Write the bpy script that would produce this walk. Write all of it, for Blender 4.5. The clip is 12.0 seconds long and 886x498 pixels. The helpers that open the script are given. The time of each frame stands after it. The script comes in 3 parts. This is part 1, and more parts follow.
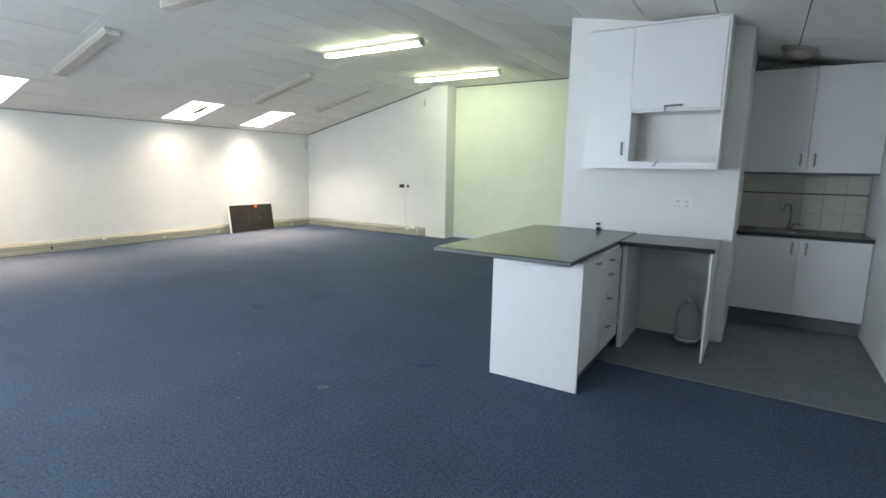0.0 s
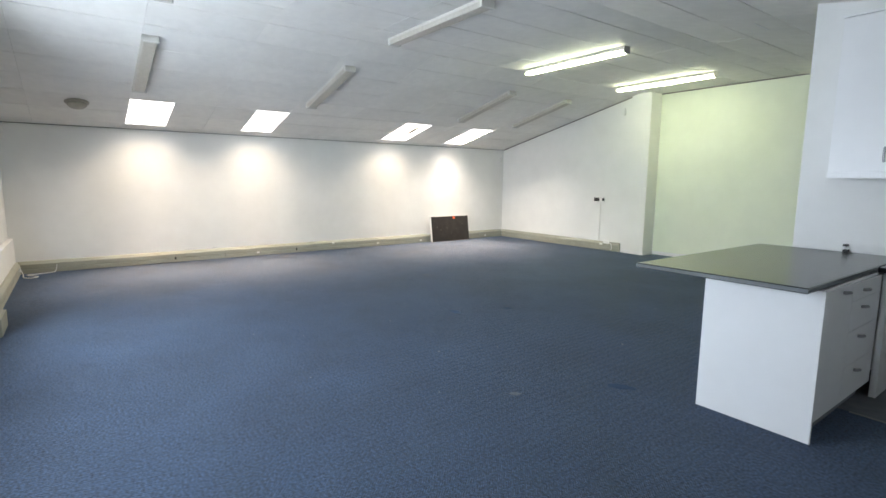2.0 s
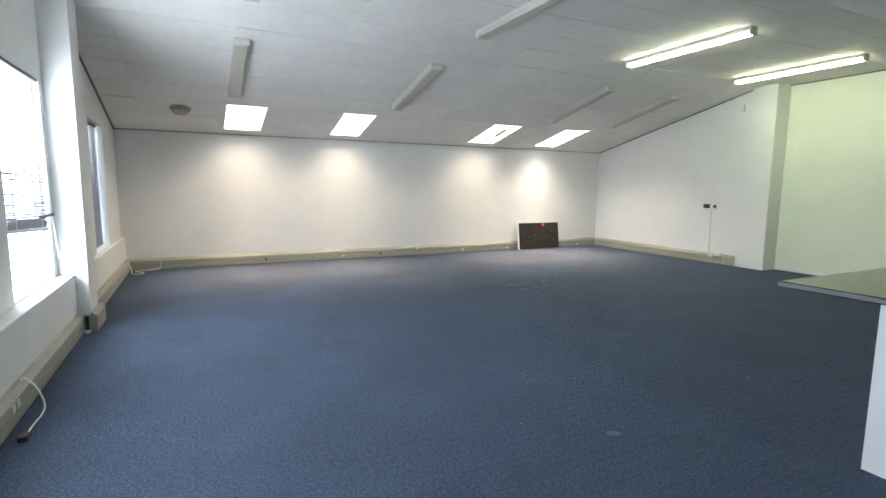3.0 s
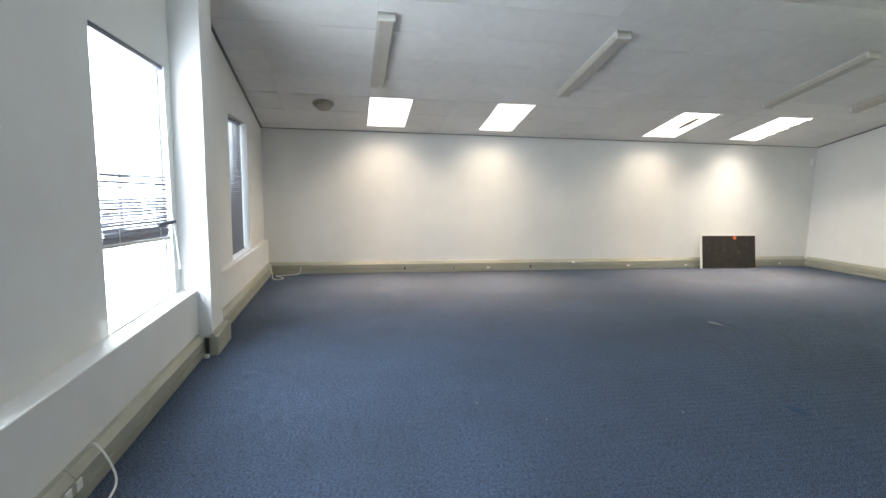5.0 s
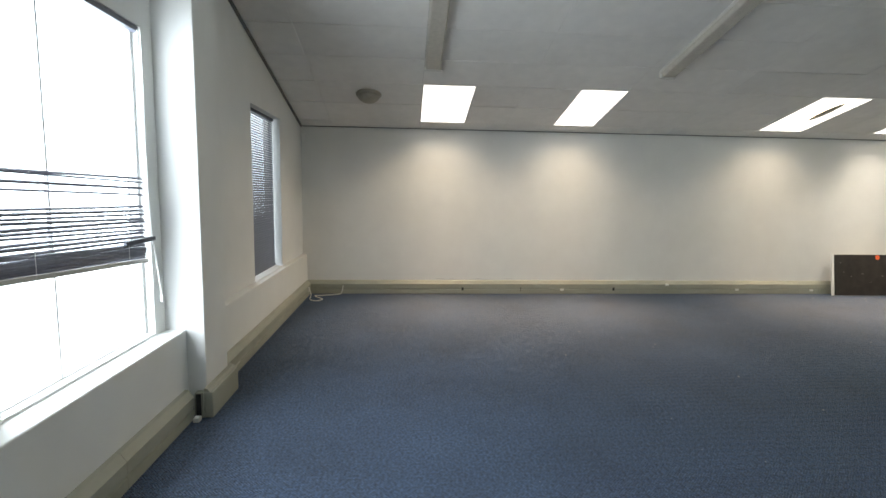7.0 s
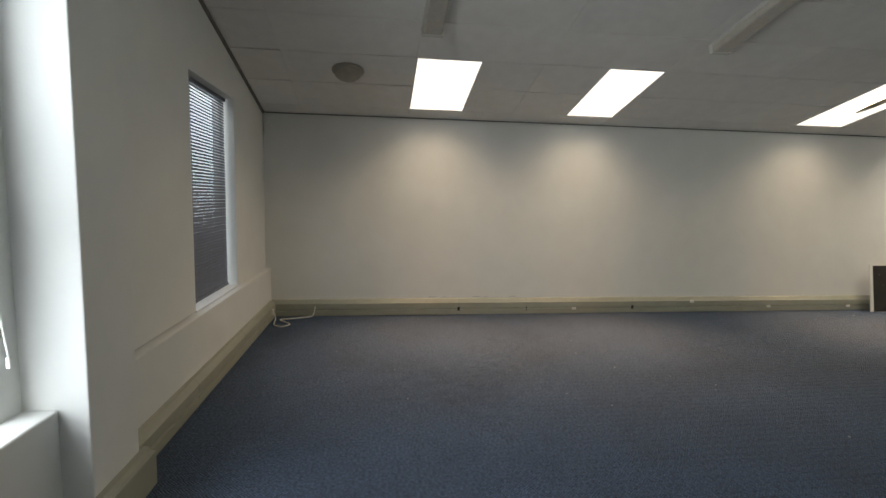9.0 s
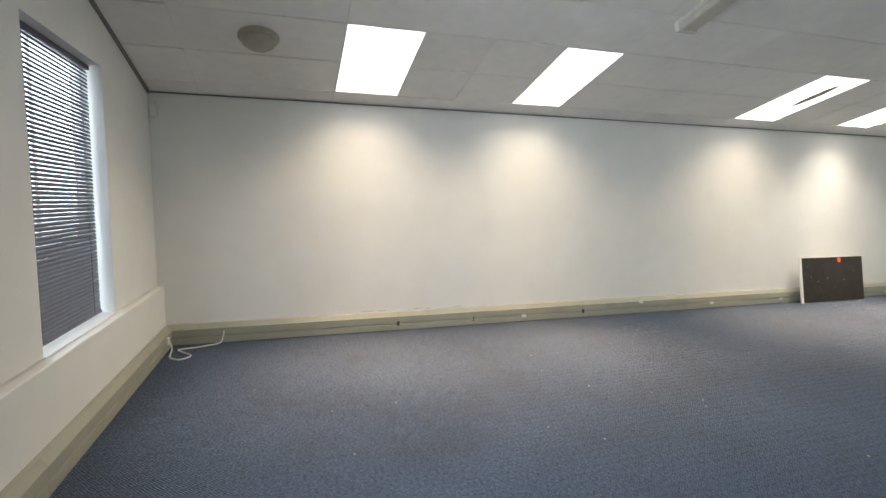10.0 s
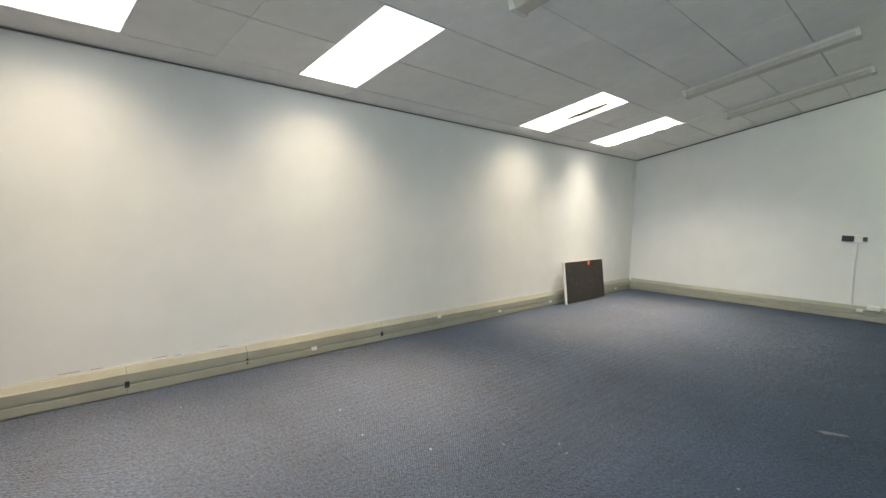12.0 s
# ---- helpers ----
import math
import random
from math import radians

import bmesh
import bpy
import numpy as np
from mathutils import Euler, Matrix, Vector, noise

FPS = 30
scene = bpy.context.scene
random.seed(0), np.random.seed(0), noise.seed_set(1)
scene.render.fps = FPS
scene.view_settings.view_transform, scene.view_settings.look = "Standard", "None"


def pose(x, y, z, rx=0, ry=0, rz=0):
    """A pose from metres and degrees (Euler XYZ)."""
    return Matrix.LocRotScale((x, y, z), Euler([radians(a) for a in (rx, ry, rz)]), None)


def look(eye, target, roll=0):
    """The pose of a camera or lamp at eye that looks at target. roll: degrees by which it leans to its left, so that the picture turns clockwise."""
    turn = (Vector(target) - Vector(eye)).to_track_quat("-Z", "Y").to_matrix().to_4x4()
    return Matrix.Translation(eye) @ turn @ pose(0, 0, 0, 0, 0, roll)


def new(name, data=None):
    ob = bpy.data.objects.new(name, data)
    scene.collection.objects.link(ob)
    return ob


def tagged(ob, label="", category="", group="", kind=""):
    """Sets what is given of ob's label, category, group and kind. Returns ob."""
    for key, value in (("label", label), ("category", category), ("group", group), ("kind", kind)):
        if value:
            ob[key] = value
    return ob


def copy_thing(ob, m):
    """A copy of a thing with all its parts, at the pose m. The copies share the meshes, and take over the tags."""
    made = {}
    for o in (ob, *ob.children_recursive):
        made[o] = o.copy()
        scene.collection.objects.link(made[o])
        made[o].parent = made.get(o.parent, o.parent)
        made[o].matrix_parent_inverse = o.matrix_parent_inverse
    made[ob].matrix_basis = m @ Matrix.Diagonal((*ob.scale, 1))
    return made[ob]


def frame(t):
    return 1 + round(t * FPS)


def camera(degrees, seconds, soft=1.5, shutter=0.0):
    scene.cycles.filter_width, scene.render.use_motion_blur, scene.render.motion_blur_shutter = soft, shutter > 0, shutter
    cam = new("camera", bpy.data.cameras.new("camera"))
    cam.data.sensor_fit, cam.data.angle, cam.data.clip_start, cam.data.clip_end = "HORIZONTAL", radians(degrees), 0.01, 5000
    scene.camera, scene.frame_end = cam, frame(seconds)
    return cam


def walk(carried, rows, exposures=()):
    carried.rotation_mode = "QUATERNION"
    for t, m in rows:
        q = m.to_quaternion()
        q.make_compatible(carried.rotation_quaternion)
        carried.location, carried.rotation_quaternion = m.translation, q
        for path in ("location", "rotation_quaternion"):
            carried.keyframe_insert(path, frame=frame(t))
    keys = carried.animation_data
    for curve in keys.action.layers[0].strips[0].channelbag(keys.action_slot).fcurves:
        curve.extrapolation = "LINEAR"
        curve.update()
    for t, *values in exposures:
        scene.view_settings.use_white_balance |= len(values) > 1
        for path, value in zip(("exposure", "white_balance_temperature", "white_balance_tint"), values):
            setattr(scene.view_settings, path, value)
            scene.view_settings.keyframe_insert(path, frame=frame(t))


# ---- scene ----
cam = camera(83.2, 12.0)
EXPOSURES = [(0.0, 0.47, 6750, 13), (2.0, 0.42, 6750, 14), (3.5, 0.1, 6850, 14), (5.5, 0.08, 6850, 14), (7.0, -0.4, 7150, 12), (8.8, -1.05, 7500, 13), (9.1, -0.95, 7550, 13), (9.5, -0.3, 7600, 13), (10.0, -0.02, 7000, 13), (10.5, 0.1, 6800, 13), (11.5, 0.06, 6750, 12), (12.0, -0.15, 6900, 10)]
PATH = [
    (0, (-0.449, 0.496, 1.542), (-1.5, 2.168, 1.225), 1.1),
    (0.5, (-0.452, 0.452, 1.546), (-1.656, 2.019, 1.233), 1.0),
    (1, (-0.432, 0.367, 1.546), (-1.777, 1.816, 1.241), 0.9),
    (1.5, (-0.434, 0.329, 1.549), (-1.909, 1.647, 1.256), 0.7),
    (2, (-0.459, 0.391, 1.54), (-2.054, 1.566, 1.265), 0.5),
    (2.5, (-0.55, 0.5, 1.504), (-2.24, 1.536, 1.244), 0.5),
    (3, (-0.826, 0.67, 1.475), (-2.605, 1.549, 1.225), 0.6),
    (3.5, (-1.241, 0.672, 1.498), (-3.081, 1.414, 1.24), 0.8),
    (5.5, (-2.481, 0.907, 1.512), (-4.445, 1.191, 1.261), 0.9),
    (6, (-2.773, 0.922, 1.503), (-4.745, 1.148, 1.257), 0.8),
    (6.5, (-3.129, 0.932, 1.491), (-5.106, 1.119, 1.253), 0.8),
    (7, (-3.501, 0.969, 1.479), (-5.483, 1.118, 1.251), 0.9),
    (8.8, (-4.598, 0.808, 1.447), (-6.575, 1.042, 1.25), 1.1),
    (9, (-4.676, 0.807, 1.431), (-6.648, 1.067, 1.226), 1.1),
    (9.5, (-5.08, 0.81, 1.425), (-7.033, 1.183, 1.208), 0.4),
    (10, (-5.469, 0.718, 1.377), (-7.373, 1.301, 1.188), 0.3),
    (10.5, (-5.778, 0.681, 1.36), (-7.609, 1.47, 1.208), 0.3),
    (11, (-6.034, 0.729, 1.364), (-7.771, 1.712, 1.231), 0.8),
    (11.5, (-6.374, 0.834, 1.329), (-7.975, 2.025, 1.201), 1.5),
    (12, (-6.678, 0.904, 1.378), (-8.076, 2.325, 1.215), 1.8),
]
walk(cam, [(t, look(eye, target, roll)) for t, eye, target, roll in PATH], EXPOSURES)


# ---- world and lights ----
world = bpy.data.worlds.new("sky")
scene.world = world
world.use_nodes = True
wn = world.node_tree
sky = wn.nodes.new("ShaderNodeTexSky")
sky.sky_type, sky.sun_disc, sky.sun_elevation, sky.sun_rotation = "NISHITA", False, radians(50), radians(200)
wn.nodes["Background"].inputs[1].default_value = 0.12
wn.links.new(sky.outputs[0], wn.nodes["Background"].inputs[0])


def area_lamp(name, m, sx, sy, watts, color, spread=180):
    d = bpy.data.lights.new(name, "AREA")
    d.shape, d.size, d.size_y, d.energy, d.color, d.spread = "RECTANGLE", sx, sy, watts, color, radians(spread)
    ob = new(name, d)
    ob.matrix_world = m
    return ob


sun = new("sun", bpy.data.lights.new("sun", "SUN"))
sun.data.energy, sun.data.angle, sun.data.color = 1.5, radians(8), (1, 0.95, 0.88)
sun.matrix_world = look((0, 20, 20), (0, 14, 0))

SKY_BLUE, SKYLIGHT_WARM, TUBE_GREEN = (0.72, 0.86, 1.0), (1.0, 0.84, 0.63), (0.88, 1.0, 0.66)
WINDOW_W, SKYLIGHT_W, BEAM_W, TUBE_GLOW, PANE_GLOW = (92, 32, 54), 26, 43, 26.0, 3.0


# ---- materials ----
def mat(name, color, rough=0.6, vary=0.08, scale=6.0, bump=0.0, bump_scale=200.0, metal=0.0, stain=0.0, island=0.0, spec=0.5):
    m = bpy.data.materials.new(name)
    m.use_nodes = True
    nt = m.node_tree
    N, L = nt.nodes, nt.links
    b = N["Principled BSDF"]
    b.inputs["Roughness"].default_value, b.inputs["Metallic"].default_value = rough, metal
    b.inputs["Specular IOR Level"].default_value = spec
    co = N.new("ShaderNodeTexCoord")
    n1 = N.new("ShaderNodeTexNoise")
    n1.inputs["Scale"].default_value, n1.inputs["Detail"].default_value = scale, 6
    L.new(co.outputs["Object"], n1.inputs["Vector"])
    r = N.new("ShaderNodeMapRange")
    r.inputs[1].default_value, r.inputs[2].default_value = 0.3, 0.7
    r.inputs[3].default_value, r.inputs[4].default_value = 1 - vary, 1 + vary
    L.new(n1.outputs[0], r.inputs[0])
    last = r.outputs[0]
    if stain:
        n2 = N.new("ShaderNodeTexNoise")
        n2.inputs["Scale"].default_value, n2.inputs["Detail"].default_value = 1.1, 8
        n2.inputs["Roughness"].default_value = 0.65
        L.new(co.outputs["Object"], n2.inputs["Vector"])
        r2 = N.new("ShaderNodeMapRange")
        r2.inputs[1].default_value, r2.inputs[2].default_value = 0.35, 0.65
        r2.inputs[3].default_value, r2.inputs[4].default_value = 1 - stain, 1 + stain * 0.5
        L.new(n2.outputs[0], r2.inputs[0])
        mu = N.new("ShaderNodeMath")
        mu.operation = "MULTIPLY"
        L.new(last, mu.inputs[0]), L.new(r2.outputs[0], mu.inputs[1])
        last = mu.outputs[0]
    if island:
        g = N.new("ShaderNodeNewGeometry")
        r3 = N.new("ShaderNodeMapRange")
        r3.inputs[3].default_value, r3.inputs[4].default_value = 1 - island, 1 + island
        L.new(g.outputs["Random Per Island"], r3.inputs[0])
        mu = N.new("ShaderNodeMath")
        mu.operation = "MULTIPLY"
        L.new(last, mu.inputs[0]), L.new(r3.outputs[0], mu.inputs[1])
        last = mu.outputs[0]
    mx = N.new("ShaderNodeVectorMath")
    mx.operation = "SCALE"
    mx.inputs[0].default_value = color
    L.new(last, mx.inputs["Scale"])
    L.new(mx.outputs[0], b.inputs["Base Color"])
    if bump:
        n3 = N.new("ShaderNodeTexNoise")
        n3.inputs["Scale"].default_value, n3.inputs["Detail"].default_value = bump_scale, 4
        L.new(co.outputs["Object"], n3.inputs["Vector"])
        bp = N.new("ShaderNodeBump")
        bp.inputs["Strength"].default_value, bp.inputs["Distance"].default_value = bump, 0.01
        L.new(n3.outputs[0], bp.inputs["Height"])
        L.new(bp.outputs[0], b.inputs["Normal"])
    return m


def glow(name, color, strength):
    m = bpy.data.materials.new(name)
    m.use_nodes = True
    b = m.node_tree.nodes["Principled BSDF"]
    b.inputs["Base Color"].default_value = (0.8, 0.8, 0.8, 1)
    b.inputs["Emission Color"].default_value = (*color, 1)
    b.inputs["Emission Strength"].default_value = strength
    return m


def glass(name, color, rough=0.02, ior=1.45):
    m = bpy.data.materials.new(name)
    m.use_nodes = True
    b = m.node_tree.nodes["Principled BSDF"]
    b.inputs["Base Color"].default_value = (*color, 1)
    b.inputs["Transmission Weight"].default_value = 1
    b.inputs["Roughness"].default_value, b.inputs["IOR"].default_value = rough, ior
    return m


def carpet_material():
    """Loop-pile carpet: blue with a fine zigzag rib, flecks of lint and worn, dulled patches."""
    m = mat("carpet", (0.066, 0.116, 0.208), 0.95, 0.60, 60.0, 0.0, stain=0.2, spec=0.15)
    N, L = m.node_tree.nodes, m.node_tree.links
    b = N["Principled BSDF"]
    co = N.new("ShaderNodeTexCoord")
    sep = N.new("ShaderNodeSeparateXYZ")
    L.new(co.outputs["Object"], sep.inputs[0])

    def step(op, a, b, c=None):
        q = N.new("ShaderNodeMath")
        q.operation = op
        for k, v in enumerate((a, b, c)):
            if v is None:
                continue
            if isinstance(v, (int, float)):
                q.inputs[k].default_value = v
            else:
                L.new(v, q.inputs[k])
        return q.outputs[0]

    n = N.new("ShaderNodeTexNoise")
    n.inputs["Scale"].default_value, n.inputs["Detail"].default_value = 240.0, 3.0
    soft = N.new("ShaderNodeTexNoise")
    soft.inputs["Scale"].default_value, soft.inputs["Detail"].default_value = 14.0, 4.0
    L.new(co.outputs["Object"], n.inputs["Vector"]), L.new(co.outputs["Object"], soft.inputs["Vector"])
    zig = step("PINGPONG", sep.outputs[0], 0.034)
    along = step("ADD", step("ADD", sep.outputs[1], zig), step("MULTIPLY", soft.outputs[0], 0.02))
    rib = step("SINE", step("MULTIPLY", along, 2 * math.pi / 0.017), None)
    rib = step("MULTIPLY", rib, soft.outputs[0])
    tint = N.new("ShaderNodeVectorMath")
    tint.operation = "SCALE"
    old = b.inputs["Base Color"].links[0].from_socket
    L.new(old, tint.inputs[0]), L.new(step("MULTIPLY_ADD", rib, 0.42, 1.0), tint.inputs["Scale"])
    L.new(tint.outputs[0], b.inputs["Base Color"])
    ad = N.new("ShaderNodeMath")
    ad.operation = "ADD"
    L.new(rib, ad.inputs[0]), L.new(n.outputs[0], ad.inputs[1])
    bp = N.new("ShaderNodeBump")
    bp.inputs["Strength"].default_value, bp.inputs["Distance"].default_value = 1.0, 0.012
    L.new(ad.outputs[0], bp.inputs["Height"]), L.new(bp.outputs[0], b.inputs["Normal"])
    b.inputs["Sheen Weight"].default_value, b.inputs["Sheen Roughness"].default_value = 0.15, 0.6
    return m


M_WALL = mat("wall_paint", (0.78, 0.78, 0.76), 0.65, 0.02, 3.0, 0.06, 90.0, stain=0.03)
# greenish white paint, with the tubes' yellow-green light mixed into its colour
M_GREEN = mat("green_paint_tube_tint", (0.77, 0.81, 0.67), 0.6, 0.02, 3.0, 0.05, 90.0, stain=0.03)
M_CEIL = mat("ceiling_tile", (0.80, 0.78, 0.74), 0.85, 0.03, 8.0, 0.1, 160.0, stain=0.05, island=0.03)
M_VOID = mat("ceiling_void", (0.10, 0.10, 0.09), 0.9, 0.1)
M_CARPET = carpet_material()
M_VINYL = mat("grey_vinyl", (0.17, 0.185, 0.20), 0.55, 0.15, 14.0, 0.05, 120.0, stain=0.12)
M_TRUNK = mat("cream_trunking", (0.35, 0.355, 0.295), 0.45, 0.05, 5.0, stain=0.06)
M_WHITE = mat("white_melamine", (0.80, 0.80, 0.80), 0.35, 0.015, 5.0, stain=0.02)
M_INNER = mat("cabinet_inside", (0.74, 0.73, 0.70), 0.5, 0.03, 5.0)
M_TOP = mat("dark_laminate_top", (0.030, 0.036, 0.038), 0.22, 0.2, 120.0, 0.02, 300.0)
M_EDGE = mat("grey_edging", (0.10, 0.115, 0.125), 0.4, 0.1, 40.0)
M_KICK = mat("grey_plinth", (0.16, 0.17, 0.19), 0.5, 0.1, 10.0)
M_STEEL = mat("brushed_steel", (0.36, 0.36, 0.37), 0.32, 0.08, 40.0, metal=1.0)
M_BLACK = mat("black_plastic", (0.02, 0.02, 0.022), 0.4, 0.2, 30.0)
M_BOARD = mat("black_board", (0.022, 0.019, 0.017), 0.55, 0.25, 9.0, 0.05, 60.0, stain=0.3)
M_WPLAST = mat("white_plastic", (0.78, 0.78, 0.75), 0.35, 0.02, 20.0)
M_LAMP = mat("lamp_housing", (0.60, 0.58, 0.53), 0.45, 0.05, 10.0, stain=0.05)
M_DIFFUSER = mat("prismatic_diffuser", (0.50, 0.47, 0.41), 0.4, 0.08, 25.0, 0.3, 260.0)
M_TUBE_OFF = mat("unlit_tube", (0.70, 0.69, 0.64), 0.25, 0.02, 10.0)
M_TUBE = glow("lit_tube", TUBE_GREEN, TUBE_GLOW)
M_PANE = glow("skylight_diffuser", (1.0, 0.98, 0.94), PANE_GLOW)
M_SLAT = mat("dark_blind_slat", (0.10, 0.105, 0.135), 0.4, 0.15, 30.0)
M_GLASS = glass("window_glass", (0.95, 0.97, 0.97))
M_PET = mat("clear_plastic", (0.70, 0.78, 0.84), 0.12, 0.03, 10.0)
M_PET.node_tree.nodes["Principled BSDF"].inputs["Alpha"].default_value = 0.38
M_FRAME = mat("window_frame_paint", (0.82, 0.82, 0.82), 0.4, 0.03, 10.0)
M_ORANGE = mat("orange_sticker", (0.80, 0.12, 0.03), 0.5, 0.1, 40.0)
M_TILE = mat("glazed_wall_tile", (0.62, 0.60, 0.53), 0.2, 0.04, 12.0)
M_BORDER = mat("brown_border_tile", (0.22, 0.12, 0.09), 0.25, 0.3, 60.0)
M_GROUT = mat("grout", (0.40, 0.39, 0.36), 0.9, 0.1, 30.0)
M_CARD = mat("cardboard", (0.36, 0.33, 0.28), 0.8, 0.1, 20.0)
M_VENT = mat("dull_vent_plastic", (0.37, 0.34, 0.28), 0.5, 0.08, 15.0)
M_GAP = mat("dark_metal_trim", (0.16, 0.15, 0.14), 0.6, 0.1, 20.0)
M_PAVE = mat("outdoor_paving", (0.42, 0.41, 0.39), 0.9, 0.1, 4.0, stain=0.2)
M_SCUFF = mat("grey_scuff", (0.34, 0.32, 0.30), 0.8, 0.3, 60.0)
M_LINT = mat("lint_and_paper", (0.55, 0.55, 0.55), 0.9, 0.1, 40.0)


# ---- mesh helpers ----
def part(name, bm, material, parent=None, label="", smooth=False):
    me = bpy.data.meshes.new(name)
    bmesh.ops.recalc_face_normals(bm, faces=bm.faces)
    bm.to_mesh(me)
    bm.free()
    me.materials.append(material)
    if smooth:
        for p in me.polygons:
            p.use_smooth = True
    ob = new(name, me)
    if parent:
        ob.parent = parent
    if label:
        ob["label"] = label
    return ob


def empty(name, label, category, m=Matrix(), group="", kind=""):
    ob = new(name)
    ob.empty_display_size = 0.05
    ob.matrix_world = m
    return tagged(ob, label, category, group, kind)


def add_box(bm, x0, x1, y0, y1, z0, z1, bevel=0.0):
    v = [bm.verts.new((x, y, z)) for x in (x0, x1) for y in (y0, y1) for z in (z0, z1)]
    fs = [bm.faces.new([v[k] for k in q]) for q in ((0, 1, 3, 2), (4, 6, 7, 5), (0, 4, 5, 1), (2, 3, 7, 6), (0, 2, 6, 4), (1, 5, 7, 3))]
    if bevel:
        es = list({e for f in fs for e in f.edges})
        bmesh.ops.bevel(bm, geom=es, offset=bevel, segments=2, affect="EDGES", profile=0.5)


def boxes(*args, bevel=0.0):
    bm = bmesh.new()
    for a in args:
        add_box(bm, *a, bevel=bevel)
    return bm


def prism(points, axis, a, b):
    """A polygon of 2D points drawn out along an axis ('x': points are (y, z); 'y': (x, z); 'z': (x, y))."""
    bm = bmesh.new()
    rings = []
    for t in (a, b):
        ring = []
        for p, q in points:
            ring.append(bm.verts.new((t, p, q) if axis == "x" else (p, t, q) if axis == "y" else (p, q, t)))
        rings.append(ring)
    bm.faces.new(rings[0]), bm.faces.new(rings[1][::-1])
    n = len(points)
    for k in range(n):
        bm.faces.new((rings[0][k], rings[0][(k + 1) % n], rings[1][(k + 1) % n], rings[1][k]))
    return bm


def lathe(profile, seg=24):
    """Radius, height pairs turned round z."""
    bm = bmesh.new()
    rings = [[bm.verts.new((r * math.cos(2 * math.pi * k / seg), r * math.sin(2 * math.pi * k / seg), z)) for k in range(seg)] for r, z in profile]
    for a, b in zip(rings, rings[1:]):
        for k in range(seg):
            bm.faces.new((a[k], a[(k + 1) % seg], b[(k + 1) % seg], b[k]))
    bm.faces.new(rings[0][::-1]), bm.faces.new(rings[-1])
    return bm


def tube(points, r, seg=8):
    """A round cord through the points, smoothed."""
    pts = [Vector(p) for p in points]
    fine = []
    for k in range(len(pts) - 1):
        p0, p1, p2, p3 = pts[max(k - 1, 0)], pts[k], pts[k + 1], pts[min(k + 2, len(pts) - 1)]
        for s in range(6):
            t = s / 6
            fine.append(0.5 * (2 * p1 + (p2 - p0) * t + (2 * p0 - 5 * p1 + 4 * p2 - p3) * t * t + (3 * p1 - p0 - 3 * p2 + p3) * t ** 3))
    fine.append(pts[-1])
    bm = bmesh.new()
    rings, side = [], None
    for k, p in enumerate(fine):
        d = (fine[min(k + 1, len(fine) - 1)] - fine[max(k - 1, 0)]).normalized()
        side = (d.orthogonal() if side is None else side - d * side.dot(d)).normalized()
        up = d.cross(side)
        rings.append([bm.verts.new(p + r * (math.cos(2 * math.pi * j / seg) * side + math.sin(2 * math.pi * j / seg) * up)) for j in range(seg)])
    for a, b in zip(rings, rings[1:]):
        for j in range(seg):
            bm.faces.new((a[j], a[(j + 1) % seg], b[(j + 1) % seg], b[j]))
    bm.faces.new(rings[0][::-1]), bm.faces.new(rings[-1])
    return bm


def wall(name, bm, material, label):
    return tagged(part(name, bm, material), label, "wall", kind="structure")


# ---- plan ----
XW, XE = -10.68, 0.50          # skylight wall, kitchen-side wall
YN, YG = 9.95, 10.30           # far wall, green wall
YS = -0.49                     # window wall
X_FLAT, X_RIDGE = -6.62, -3.88 # where the ceiling levels out, where it falls again
SLOPE, FALL = 0.24, 0.17
PIL0, PIL1 = -6.79, -6.34    # pilaster in the far wall


def ceil_z(x):
    if x < X_FLAT:
        return 2.36 + SLOPE * (x - XW)
    top = 2.36 + SLOPE * (X_FLAT - XW)
    return top if x < X_RIDGE else top - FALL * (x - X_RIDGE)


tagged(part("floor", boxes((XW - 0.2, XE + 0.2, -1.0, YG + 0.3, -0.15, 0.0)), M_CARPET), "worn blue loop-pile carpet with faint stains", "carpet", kind="structure")
tagged(part("kitchen_floor", boxes((-1.98, XE, 4.53, 7.15, 0.0, 0.005), bevel=0.002), M_VINYL), "grey vinyl sheet flooring in the kitchenette", "floor", kind="structure")

tagged(part("trim_kitchen_floor", boxes((-1.40, XE, 4.515, 4.53, 0.0, 0.007), bevel=0.002), M_STEEL), "thin metal strip where the vinyl meets the carpet", "trim", kind="structure")
wall("wall_west", boxes((XW - 0.2, XW, -1.0, YG + 0.3, 0, 2.75)), M_WALL, "long white painted wall under the skylights")
wall("wall_east", boxes((XE, XE + 0.2, -1.0, 7.15, 0, 3.4)), M_WALL, "white painted wall beside the kitchenette")
wall("wall_north", boxes((XW, PIL0, YN, YN + 0.2, 0, 3.6)), M_WALL, "white painted end wall under the sloping ceiling")
wall("wall_north_green", boxes((PIL1, -0.70, YG, YG + 0.2, 0, 3.6)), M_GREEN, "pale green wall beside a pilaster, tube light tinted into its paint")
wall("pilaster_north", boxes((PIL0, PIL1, YN - 0.02, YN + 0.55, 0, 3.6), bevel=0.004), M_WALL, "white painted pilaster standing out of the end wall")

# kitchen partition, its return and the alcove
wall("wall_partition", boxes((-2.20, -0.615, 5.62, 5.74, 0, 3.3), bevel=0.003), M_WALL, "white painted partition that carries the kitchen cabinets")
wall("wall_alcove_side", boxes((-0.735, -0.615, 5.743, YG, 0, 3.3)), M_WALL, "white painted side wall of the sink alcove")
wall("wall_alcove_back", boxes((-0.615, XE + 0.2, 7.15, 7.30, 0, 3.3)), M_WALL, "white painted back wall of the sink alcove")

